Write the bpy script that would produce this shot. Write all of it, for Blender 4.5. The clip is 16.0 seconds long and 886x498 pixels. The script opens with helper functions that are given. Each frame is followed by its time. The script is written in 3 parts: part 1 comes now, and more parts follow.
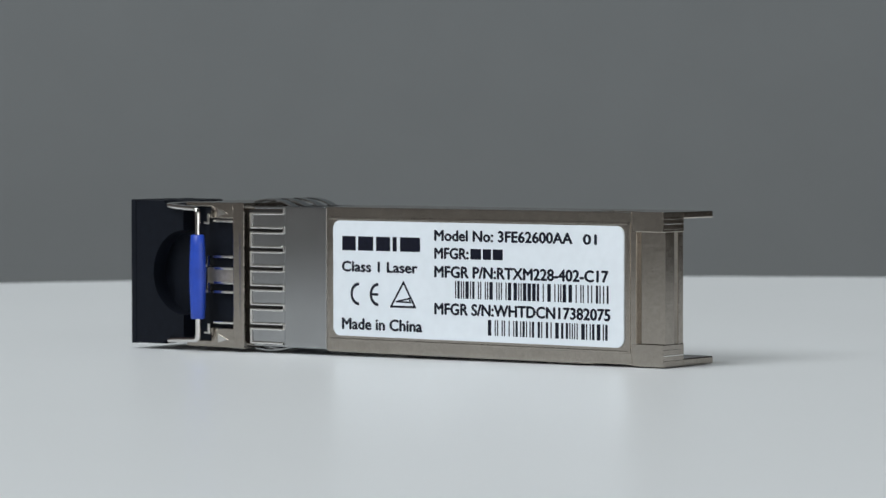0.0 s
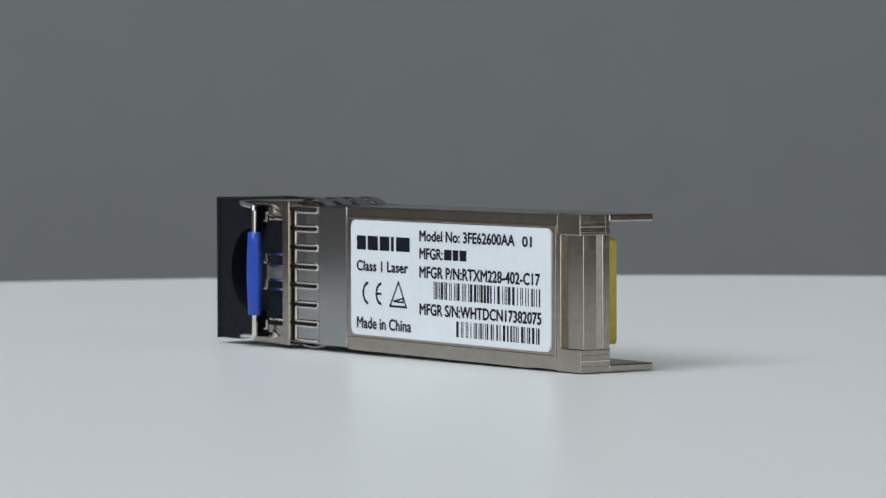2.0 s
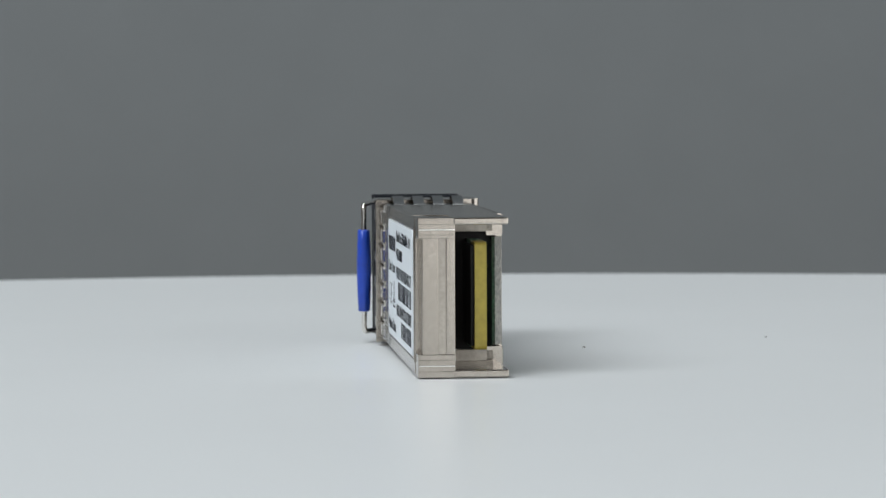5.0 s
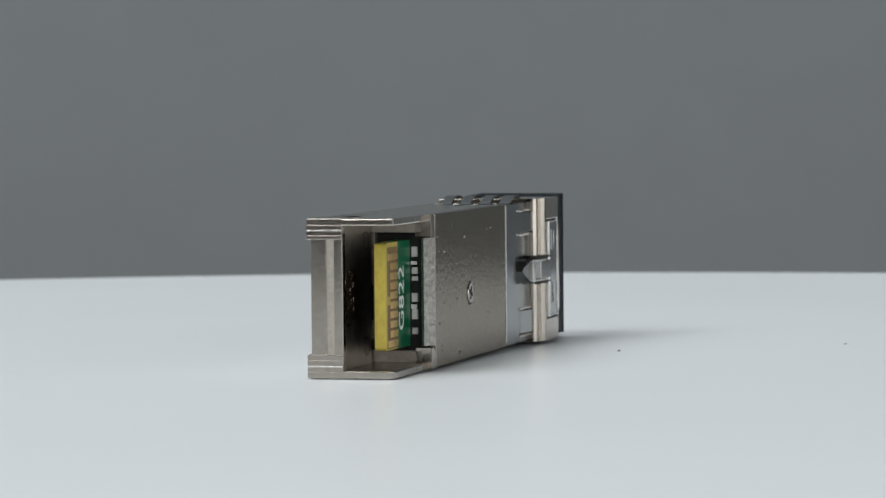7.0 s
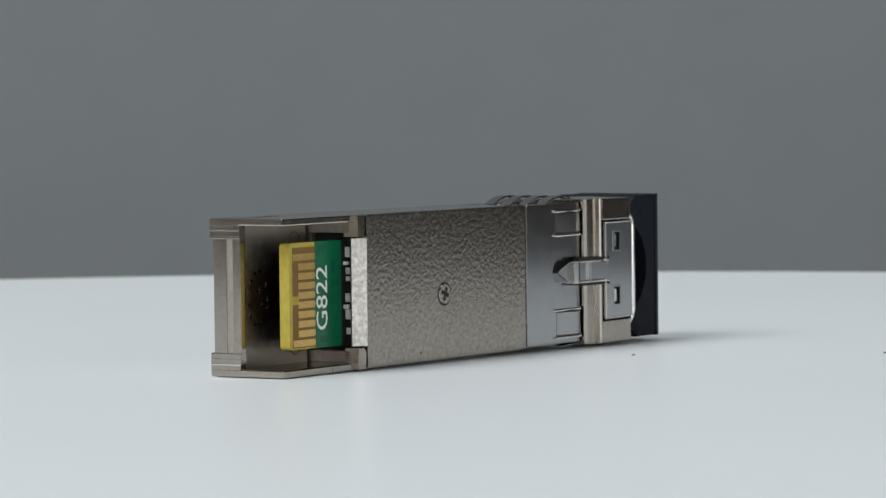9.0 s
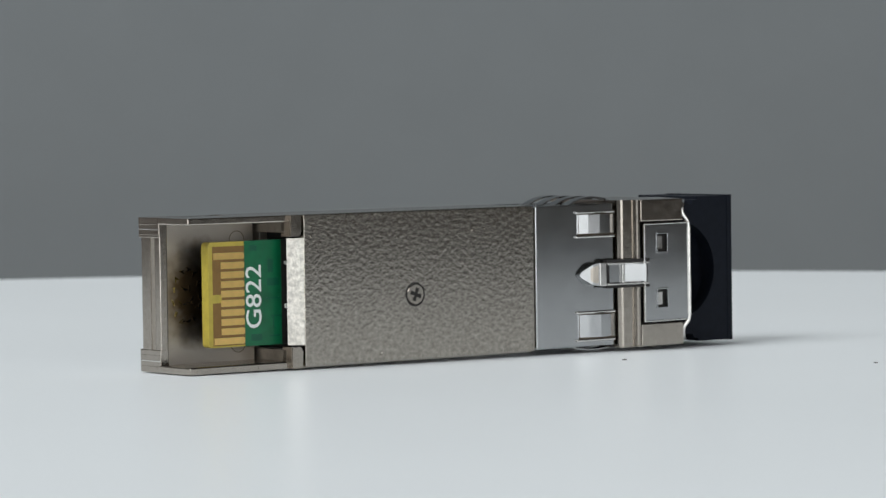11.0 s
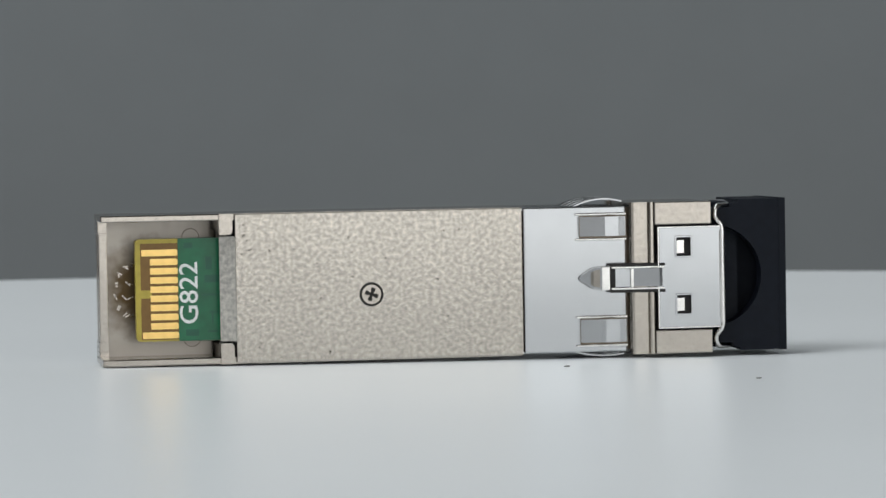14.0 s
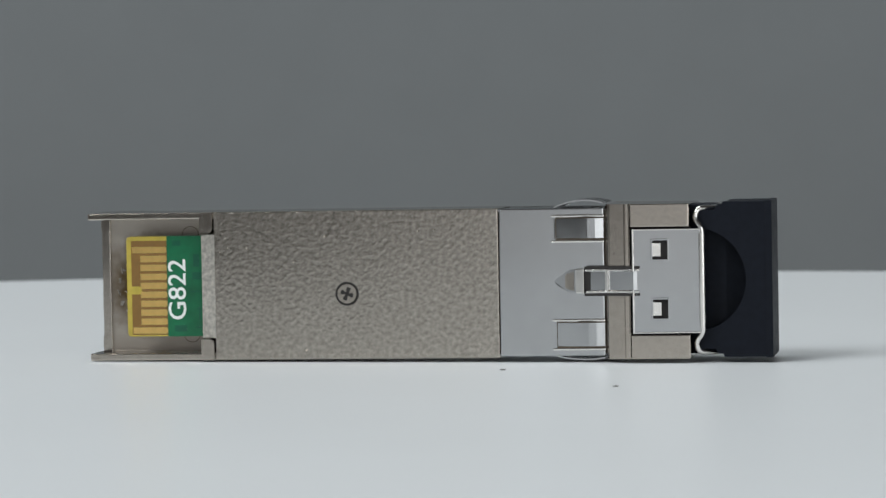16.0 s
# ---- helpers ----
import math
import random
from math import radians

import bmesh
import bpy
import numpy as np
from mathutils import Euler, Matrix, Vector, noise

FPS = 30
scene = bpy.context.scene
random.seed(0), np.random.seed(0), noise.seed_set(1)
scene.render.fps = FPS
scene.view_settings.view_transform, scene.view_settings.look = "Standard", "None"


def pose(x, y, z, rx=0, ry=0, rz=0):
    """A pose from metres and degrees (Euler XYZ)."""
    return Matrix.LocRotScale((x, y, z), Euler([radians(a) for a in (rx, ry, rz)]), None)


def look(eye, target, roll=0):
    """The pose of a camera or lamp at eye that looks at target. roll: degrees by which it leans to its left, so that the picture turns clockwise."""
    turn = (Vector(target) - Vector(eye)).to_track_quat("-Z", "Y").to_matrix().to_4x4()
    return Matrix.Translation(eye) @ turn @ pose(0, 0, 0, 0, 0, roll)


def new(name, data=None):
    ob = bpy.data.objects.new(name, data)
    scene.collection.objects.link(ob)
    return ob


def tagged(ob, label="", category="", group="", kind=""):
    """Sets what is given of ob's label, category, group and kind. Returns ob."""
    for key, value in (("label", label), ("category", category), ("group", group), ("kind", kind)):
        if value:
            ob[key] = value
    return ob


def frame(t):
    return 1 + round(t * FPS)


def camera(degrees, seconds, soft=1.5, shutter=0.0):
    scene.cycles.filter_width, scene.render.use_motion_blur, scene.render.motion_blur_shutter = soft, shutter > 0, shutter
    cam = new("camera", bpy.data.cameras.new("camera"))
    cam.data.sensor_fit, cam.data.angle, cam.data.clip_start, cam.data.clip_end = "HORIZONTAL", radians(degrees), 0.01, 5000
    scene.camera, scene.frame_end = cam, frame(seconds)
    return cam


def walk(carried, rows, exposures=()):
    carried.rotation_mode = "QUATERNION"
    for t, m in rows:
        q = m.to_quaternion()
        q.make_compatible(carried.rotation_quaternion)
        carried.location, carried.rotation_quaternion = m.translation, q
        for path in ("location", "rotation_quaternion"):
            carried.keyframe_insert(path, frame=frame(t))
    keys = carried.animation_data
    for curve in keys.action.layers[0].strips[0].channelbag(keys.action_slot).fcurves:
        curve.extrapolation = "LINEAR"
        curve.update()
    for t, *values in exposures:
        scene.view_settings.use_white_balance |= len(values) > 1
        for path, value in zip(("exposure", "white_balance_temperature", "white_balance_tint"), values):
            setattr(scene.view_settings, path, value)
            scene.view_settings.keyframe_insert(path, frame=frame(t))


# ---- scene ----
MM = 0.001
LENS = 13.792
EYE = Vector((2.886, -345.90, 22.010)) * MM
PITCH, LEAN = 1.9480, -0.5881

cam = camera(LENS, 16.0, soft=1.35)
cam.data.dof.use_dof, cam.data.dof.focus_distance, cam.data.dof.aperture_fstop = True, 0.318, 170
aim = look(EYE, EYE + Vector((0, math.cos(radians(PITCH)), -math.sin(radians(PITCH)))), LEAN)
walk(cam, [(0.0, aim), (16.0, aim)], exposures=[(0.0, -0.3), (3.5, -0.32), (6.0, -0.08), (9.5, -0.06), (12.0, -0.06), (13.0, -0.08), (13.5, -0.31), (14.0, -0.38), (14.5, -0.43), (15.0, -0.39), (15.5, -0.23), (16.0, -0.22)])

# ---- light ----
world = bpy.data.worlds.new("sky")
scene.world = world
world.use_nodes = True
sky = world.node_tree.nodes.new("ShaderNodeTexSky")
sky.sky_type, sky.sun_disc = "NISHITA", False
sky.sun_elevation, sky.sun_rotation = radians(40), radians(120)
world.node_tree.links.new(sky.outputs[0], world.node_tree.nodes["Background"].inputs[0])
world.node_tree.nodes["Background"].inputs[1].default_value = 0.08


def added_area_light(name, at, target, width, height, watts, colour):
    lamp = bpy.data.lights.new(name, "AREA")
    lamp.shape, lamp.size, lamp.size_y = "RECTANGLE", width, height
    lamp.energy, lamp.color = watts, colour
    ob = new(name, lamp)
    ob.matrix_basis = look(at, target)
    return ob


# added area lamps with no window or fitting: one behind the camera on the right, a dimmer one straight behind it, one
# high on the left, one overhead
added_area_light("added_area_light", (0.98, -1.45, 0.36), (0.0, 0.0, 0.28), 1.7, 1.0, 11.2, (0.96, 0.99, 1.0))
added_area_light("added_area_light", (-0.19, -1.73, 0.36), (0.0, 0.0, 0.28), 0.8, 1.0, 1.65, (0.95, 0.98, 1.0))
added_area_light("added_area_light", (-0.95, -0.85, 1.20), (0.0, 0.0, 0.0), 0.9, 0.9, 24.0, (0.94, 0.98, 1.0))
added_area_light("added_overhead_light", (-0.3, 0.0, 1.75), (-0.3, 0.0, 0.0), 1.0, 0.6, 16.0, (0.95, 0.99, 1.0))

# ---- materials ----


def mat(name, base, rough=0.5, metal=0.0, spread=0.0, scale=800.0, bump=0.0, bump_scale=3000.0,
        rough_spread=0.0, stretch=(1, 1, 1), spec=0.5, broad=0.0, broad_scale=60.0, depth=0.0002, detail=4.0):
    m = bpy.data.materials.new(name)
    m.use_nodes = True
    t, b = m.node_tree, m.node_tree.nodes["Principled BSDF"]
    b.inputs["Base Color"].default_value = (*base, 1)
    b.inputs["Roughness"].default_value, b.inputs["Metallic"].default_value = rough, metal
    b.inputs["Specular IOR Level"].default_value = spec
    co = t.nodes.new("ShaderNodeTexCoord")
    mp = t.nodes.new("ShaderNodeMapping")
    mp.inputs["Scale"].default_value = stretch
    t.links.new(co.outputs["Object"], mp.inputs["Vector"])

    def noise_node(sc, det):
        n = t.nodes.new("ShaderNodeTexNoise")
        n.inputs["Scale"].default_value, n.inputs["Detail"].default_value = sc, det
        t.links.new(mp.outputs["Vector"], n.inputs["Vector"])
        return n

    def ranged(n, lo, hi):
        r = t.nodes.new("ShaderNodeMapRange")
        r.inputs["From Min"].default_value, r.inputs["From Max"].default_value = 0.3, 0.7
        r.inputs["To Min"].default_value, r.inputs["To Max"].default_value = lo, hi
        t.links.new(n.outputs["Fac"], r.inputs["Value"])
        return r

    if spread or broad:
        fine, wide = ranged(noise_node(scale, detail), 1 - spread, 1 + spread), ranged(noise_node(broad_scale, 3), 1 - broad, 1 + broad)
        mul = t.nodes.new("ShaderNodeMath")
        mul.operation = "MULTIPLY"
        t.links.new(fine.outputs[0], mul.inputs[0]), t.links.new(wide.outputs[0], mul.inputs[1])
        sc = t.nodes.new("ShaderNodeVectorMath")
        sc.operation = "SCALE"
        sc.inputs[0].default_value = base
        t.links.new(mul.outputs[0], sc.inputs["Scale"])
        t.links.new(sc.outputs[0], b.inputs["Base Color"])
    if rough_spread:
        r = ranged(noise_node(scale * 0.6, 3), rough - rough_spread, rough + rough_spread)
        t.links.new(r.outputs[0], b.inputs["Roughness"])
    if bump:
        n = noise_node(bump_scale, detail)
        bu = t.nodes.new("ShaderNodeBump")
        bu.inputs["Strength"].default_value, bu.inputs["Distance"].default_value = bump, depth
        t.links.new(n.outputs["Fac"], bu.inputs["Height"])
        t.links.new(bu.outputs["Normal"], b.inputs["Normal"])
    return m


M_CAST = mat("cast_nickel", (0.42, 0.38, 0.335), 0.16, 1.0, 0.07, 2500, 0.10, 3500, 0.04, broad=0.03, broad_scale=400, depth=0.00003)
M_COVER = mat("blasted_nickel", (0.42, 0.385, 0.34), 0.19, 1.0, 0.18, 2500, 0.27, 2500, 0.04, broad=0.03, broad_scale=150, depth=0.00005, detail=1.0)
M_SHEET = mat("sheet_steel", (0.45, 0.455, 0.46), 0.15, 1.0, 0.02, 900, 0.02, 1500, 0.02, broad=0.012, broad_scale=150, depth=0.00004)
M_ROUGH = mat("rough_cast_nickel", (0.60, 0.57, 0.52), 0.42, 1.0, 0.25, 2600, 0.55, 2200, 0.08, broad=0.05, broad_scale=300, depth=0.00012, detail=2.0)
M_DULL = mat("dull_cast_nickel", (0.46, 0.42, 0.37), 0.50, 1.0, 0.10, 2500, 0.10, 3000, 0.05, broad=0.04, broad_scale=400, depth=0.00003)
# darker reflection at grazing angles on the blasted and rolled metal
M_COVER.node_tree.nodes["Principled BSDF"].inputs["Specular Tint"].default_value = (0.58, 0.56, 0.53, 1)
M_SHEET.node_tree.nodes["Principled BSDF"].inputs["Specular Tint"].default_value = (0.68, 0.68, 0.68, 1)
M_BRIGHT = mat("wire_and_edge_glint", (0.75, 0.73, 0.70), 0.16, 1.0, 0.04, 900, rough_spread=0.05)
M_BLACK = mat("black_plastic", (0.0062, 0.0080, 0.0128), 0.5, 0.0, 0.15, 1500, 0.12, 4000, 0.06, spec=0.12, depth=0.00003)
M_BLUE = mat("blue_sleeve", (0.016, 0.06, 0.42), 0.38, 0.0, 0.10, 900, 0.1, 1500, 0.08, depth=0.00005)
M_LABEL = mat("label_paper", (0.74, 0.79, 0.84), 0.42, 0.0, 0.02, 1200, 0.03, 2500, 0.05, broad=0.02, depth=0.00003)
M_INK = mat("label_ink", (0.006, 0.007, 0.016), 0.6, 0.0, 0.2, 4000, spec=0.15)
M_FR4 = mat("yellow_laminate", (0.46, 0.36, 0.055), 0.42, 0.0, 0.10, 1500, 0.05, 3000, depth=0.00003)
M_GREEN = mat("green_mask", (0.003, 0.118, 0.048), 0.28, 0.0, 0.15, 900, 0.15, 900, broad=0.2, broad_scale=300, depth=0.00004)
M_TRACE = mat("green_trace", (0.003, 0.085, 0.045), 0.28, 0.0, 0.1, 900)
M_UNDER = mat("brown_laminate", (0.20, 0.105, 0.022), 0.45, 0.0, 0.1, 1500)
M_GOLD = mat("gold_plate", (0.86, 0.58, 0.20), 0.28, 1.0, 0.06, 1500, 0.1, 2500, depth=0.00003)
M_SILK = mat("white_print", (0.80, 0.82, 0.80), 0.5, 0.0, 0.05, 2000)
M_CHIP = mat("component_ceramic", (0.78, 0.76, 0.72), 0.4, 0.0, 0.1, 2000)
# near-black: shade painted into gaps and recesses, also the board's dark underside
M_SHADE_BLACK = mat("shade_and_board_black", (0.015, 0.013, 0.012), 0.7, 0.0, 0.2, 500)
# dark metal for marks, and for shade painted into the collar
M_MARK_SHADE = mat("mark_and_gap_shade", (0.14, 0.115, 0.09), 0.35, 1.0, 0.2, 2000)
M_TOP = mat("white_laminate", (0.775, 0.80, 0.815), 0.32, 0.0, 0.0, 300, 0.0, 700, 0.0, broad=0.012, broad_scale=18)
M_DUST = mat("dust", (0.22, 0.21, 0.20), 0.9, 0.0, 0.2, 3000)
M_BACK = mat("grey_backdrop_paper", (0.185, 0.202, 0.212), 0.85, 0.0, 0.02, 60, 0.05, 900, broad=0.03, broad_scale=8, depth=0.0001)
M_WALL = mat("wall_paint", (0.13, 0.125, 0.12), 0.8, 0.0, 0.02, 40, 0.05, 300, broad=0.03, broad_scale=3)
# tones for unseen walls, added to tint what the metal mirrors
M_REFLECT_RED = mat("dark_red_reflected_wall", (0.10, 0.045, 0.045), 0.8, 0.0, 0.02, 40, 0.05, 300, broad=0.03, broad_scale=3)
M_REFLECT_MID = mat("grey_reflected_wall", (0.32, 0.316, 0.31), 0.8, 0.0, 0.02, 40, 0.05, 300, broad=0.03, broad_scale=3)
M_REFLECT_PALE = mat("pale_reflected_wall", (0.55, 0.54, 0.53), 0.8, 0.0, 0.02, 40, 0.05, 300, broad=0.03, broad_scale=3)
M_DESK = mat("desk_wood", (0.16, 0.11, 0.07), 0.5, 0.0, 0.15, 30, 0.05, 200, stretch=(1, 8, 1))
M_STAIN_SHADE = mat("stain_and_shade_nickel", (0.42, 0.38, 0.335), 0.42, 1.0, 0.0, 2500, 0.10, 3500, 0.04, depth=0.00003)


def add_stain_shade(m, centre, inner, outer, colour):
    """A round brown darkening with a ragged edge, stain and painted shade, at one place of the thing."""
    t, b = m.node_tree, m.node_tree.nodes["Principled BSDF"]
    co, n = t.nodes.new("ShaderNodeTexCoord"), t.nodes.new("ShaderNodeTexNoise")
    n.inputs["Scale"].default_value = 900
    d, a, r, mix = t.nodes.new("ShaderNodeVectorMath"), t.nodes.new("ShaderNodeMath"), t.nodes.new("ShaderNodeMapRange"), t.nodes.new("ShaderNodeMix")
    d.operation, a.operation, mix.data_type = "DISTANCE", "MULTIPLY_ADD", "RGBA"
    d.inputs[1].default_value = centre
    a.inputs[1].default_value = 0.003
    t.links.new(co.outputs["Object"], d.inputs[0])
    t.links.new(co.outputs["Object"], n.inputs["Vector"])
    t.links.new(n.outputs["Fac"], a.inputs[0])
    t.links.new(d.outputs["Value"], a.inputs[2])
    r.inputs["From Min"].default_value, r.inputs["From Max"].default_value = inner + 0.0015, outer + 0.0015
    t.links.new(a.outputs[0], r.inputs["Value"])
    t.links.new(r.outputs[0], mix.inputs[0])
    for socket in mix.inputs:
        if socket.type == "RGBA":
            socket.default_value = (*colour, 1) if socket.name == "A" else (0.42, 0.38, 0.335, 1)
    t.links.new([o for o in mix.outputs if o.type == "RGBA"][0], b.inputs["Base Color"])


# the board's shade on the bay floor is put into this colour too
add_stain_shade(M_STAIN_SHADE, (0.0040, 0.0055, 0.0066), 0.0020, 0.0052, (0.11, 0.075, 0.04))
M_FLOOR = mat("floor_vinyl", (0.22, 0.20, 0.18), 0.6, 0.0, 0.08, 20, broad=0.1, broad_scale=2)
M_FRAME = mat("window_paint", (0.75, 0.75, 0.74), 0.4, 0.0, 0.02, 60)

# ---- mesh helpers (millimetres) ----


def box(bm, x0, x1, y0, y1, z0, z1, bevel=0.0, m=None):
    made = bmesh.ops.create_cube(bm, size=1.0)["verts"]
    for v in made:
        v.co = Vector((x0 + (v.co.x + 0.5) * (x1 - x0), y0 + (v.co.y + 0.5) * (y1 - y0), z0 + (v.co.z + 0.5) * (z1 - z0)))
        if m:
            v.co = m @ v.co
    if bevel:
        edges = list({e for v in made for e in v.link_edges})
        bmesh.ops.bevel(bm, geom=edges, offset=bevel, segments=2, profile=0.6, affect="EDGES")


def prism(bm, outline, d0, d1, to3d):
    """Closed outline of 2D points, swept from depth d0 to d1."""
    a = [bm.verts.new(to3d(u, v, d0)) for u, v in outline]
    b = [bm.verts.new(to3d(u, v, d1)) for u, v in outline]
    n = len(outline)
    bm.faces.new(a), bm.faces.new(b[::-1])
    for i in range(n):
        j = (i + 1) % n
        bm.faces.new((a[j], a[i], b[i], b[j]))


def rounded(x0, x1, z0, z1, r, steps=6):
    out = []
    for cx, cz, a0 in ((x1 - r, z1 - r, 0), (x0 + r, z1 - r, 90), (x0 + r, z0 + r, 180), (x1 - r, z0 + r, 270)):
        for k in range(steps + 1):
            a = radians(a0 + 90 * k / steps)
            out.append((cx + r * math.cos(a), cz + r * math.sin(a)))
    return out


def XZ(u, v, d):
    return Vector((u, d, v))


def ring_path(points, closed, radius, bm, sides=10):
    """A round bar along a polyline."""
    n = len(points)
    pts = [Vector(p) for p in points]
    rings = []
    up = Vector((0.3, 0.5, 0.8)).normalized()
    for i in range(n):
        a = pts[(i - 1) % n] if closed or i else pts[i]
        b = pts[(i + 1) % n] if closed or i < n - 1 else pts[i]
        d = (b - a).normalized()
        s = (up - d * up.dot(d)).normalized()
        up = s
        q = d.cross(s)
        rings.append([bm.verts.new(pts[i] + radius * (math.cos(2 * math.pi * k / sides) * s + math.sin(2 * math.pi * k / sides) * q)) for k in range(sides)])
    for i in range(n if closed else n - 1):
        r0, r1 = rings[i], rings[(i + 1) % n]
        shift = min(range(sides), key=lambda s: (r0[0].co - r1[s].co).length) if i == n - 1 else 0
        for k in range(sides):
            bm.faces.new((r0[k], r0[(k + 1) % sides], r1[(k + 1 + shift) % sides], r1[(k + shift) % sides]))
    if not closed:
        bm.faces.new(rings[0][::-1]), bm.faces.new(rings[-1])


def smooth_corners(points, r, steps=5):
    out = []
    n = len(points)
    for i in range(n):
        p, a, b = Vector(points[i]), Vector(points[i - 1]), Vector(points[(i + 1) % n])
        u, v = (a - p), (b - p)
        k = min(r, u.length * 0.49, v.length * 0.49)
        s, e = p + u.normalized() * k, p + v.normalized() * k
        for j in range(steps + 1):
            f = j / steps
            out.append((1 - f) ** 2 * s + 2 * f * (1 - f) * p + f * f * e)
    return out


def finish(name, bm, material, smooth=False):
    bmesh.ops.scale(bm, vec=(MM, MM, MM), verts=bm.verts)
    bmesh.ops.recalc_face_normals(bm, faces=bm.faces)
    me = bpy.data.meshes.new(name)
    bm.to_mesh(me)
    bm.free()
    me.materials.append(material)
    if smooth:
        me.shade_smooth()
    return me


def part(name, bm, material, parent, label="", smooth=False):
    ob = new(name, finish(name, bm, material, smooth))
    ob.parent = parent
    if label:
        ob["label"] = label
    return ob


def shared(name, mesh, parent, at=(0, 0, 0)):
    ob = new(name, mesh)
    ob.parent = parent
    ob.location = Vector(at) * MM
    return ob


def printed(name, text, parent, material, corner, right, up, width, height, thick=0.012, bold=0.05):
    """Lettering fitted to a width and height, its lower left corner at corner."""
    cu = bpy.data.curves.new(name, "FONT")
    cu.body = text
    cu.resolution_u = 3
    tmp = bpy.data.objects.new(name, cu)
    scene.collection.objects.link(tmp)
    bpy.context.view_layer.update()
    me = bpy.data.meshes.new_from_object(tmp.evaluated_get(bpy.context.evaluated_depsgraph_get()))
    bpy.data.objects.remove(tmp)
    xs, ys = [v.co.x for v in me.vertices], [v.co.y for v in me.vertices]
    x0, y0, w, h = min(xs), min(ys), max(xs) - min(xs), max(ys) - min(ys)
    c, r, u = Vector(corner), Vector(right), Vector(up)
    n = r.cross(u)
    for v in me.vertices:
        v.co = (c + r * ((v.co.x - x0) / w * width) + u * ((v.co.y - y0) / h * height) + n * thick) * MM
    bm = bmesh.new()
    for k, (du, dv) in enumerate(((-1, 0), (1, 0), (0, -0.7), (0, 0.7), (0, 0))):
        bm.from_mesh(me)
        bm.verts.ensure_lookup_table()
        for v in bm.verts[k * len(me.vertices):]:
            v.co += (r * (bold * du) + u * (bold * dv) + n * 0.002 * k) * MM
    bm.to_mesh(me)
    bm.free()
    me.materials.clear()
    me.materials.append(material)
    me.name = name
    ob = new(name, me)
    ob.parent = parent
    return ob


# ---- the room ----


def room():
    hw, y0, y1, z0, z1 = 2.4, -2.4, 1.3, -0.78, 1.85
    k = 1000

    def slab(name, *lim, m=M_WALL, label="", category="wall"):
        bm = bmesh.new()
        box(bm, *[v * k for v in lim])
        return tagged(new(name, finish(name, bm, m)), label, category, kind="structure")

    slab("floor", -hw, hw, y0, y1, z0 - 0.1, z0, m=M_FLOOR, label="plain brown vinyl floor of the room", category="floor")
    slab("ceiling", -hw, hw, y0, y1, z1, z1 + 0.1, label="plain matt painted ceiling of the room", category="ceiling")
    # unseen walls; north, south and west are toned for the metal's reflections
    slab("wall_north", -hw, hw, y1, y1 + 0.1, z0, z1, m=M_REFLECT_RED, label="unseen wall behind the backdrop, toned dark red-brown for reflections")
    slab("wall_south", -hw, hw, y0 - 0.1, y0, z0, z1, m=M_REFLECT_MID, label="unseen wall behind the camera, toned grey for reflections")
    slab("wall_east", hw, hw + 0.1, y0, y1, z0, z1, label="plain grey painted side wall")
    slab("wall_west", -hw - 0.1, -hw, y0, y1, z0, z1, m=M_REFLECT_PALE, label="unseen side wall, toned pale for reflections")


room()


def desk():
    root = tagged(new("desk"), "brown wooden desk under the white turntable", "desk")
    root.location = (0, 0, -0.78)
    bm = bmesh.new()
    box(bm, -700, 700, -330, 420, 725, 750, 3)
    part("desktop", bm, M_DESK, root)
    for x in (-660, 610):
        for y in (-300, 350):
            bm = bmesh.new()
            box(bm, x, x + 50, y, y + 50, 0, 724, 3)
            part("leg", bm, M_DESK, root)


desk()


def backdrop():
    bm = bmesh.new()
    box(bm, -330, 560, 385, 391, -29.8, 760)
    tagged(new("backdrop", finish("backdrop", bm, M_BACK)), "plain matt grey backdrop board behind the turntable", "backdrop", kind="structure")


backdrop()

# ---- the turntable ----
DISC_X, DISC_Y, DISC_R = 7.2, 10.4, 187.9


def turntable():
    root = tagged(new("turntable"), "round white glossy laminate turntable carrying the module", "turntable")
    bm = bmesh.new()
    prof = [(0, 0), (DISC_R - 1.2, 0), (DISC_R - 0.4, -0.3), (DISC_R, -1.2), (DISC_R, -12), (DISC_R - 1, -13), (0, -13)]
    seg = 160
    top, bot = bm.verts.new((DISC_X, DISC_Y, 0)), bm.verts.new((DISC_X, DISC_Y, -13))
    rings = [[bm.verts.new((DISC_X + r * math.cos(2 * math.pi * i / seg), DISC_Y + r * math.sin(2 * math.pi * i / seg), z)) for i in range(seg)] for r, z in prof[1:-1]]
    for i in range(seg):
        j = (i + 1) % seg
        bm.faces.new((top, rings[0][i], rings[0][j]))
        bm.faces.new((bot, rings[-1][j], rings[-1][i]))
        for a, b in zip(rings, rings[1:]):
            bm.faces.new((a[i], b[i], b[j], a[j]))
    part("plate", bm, M_TOP, root)
    bm = bmesh.new()
    bmesh.ops.create_cone(bm, cap_ends=True, segments=64, radius1=70, radius2=66, depth=16.9, matrix=Matrix.Translation((0, 0, -21.5)))
    part("base", bm, M_FRAME, root, "low round white base")
    return root


# ---- the module: x from the connector end to the fibre end, y from the latch side to the label side ----
LABEL_Y = 8.58


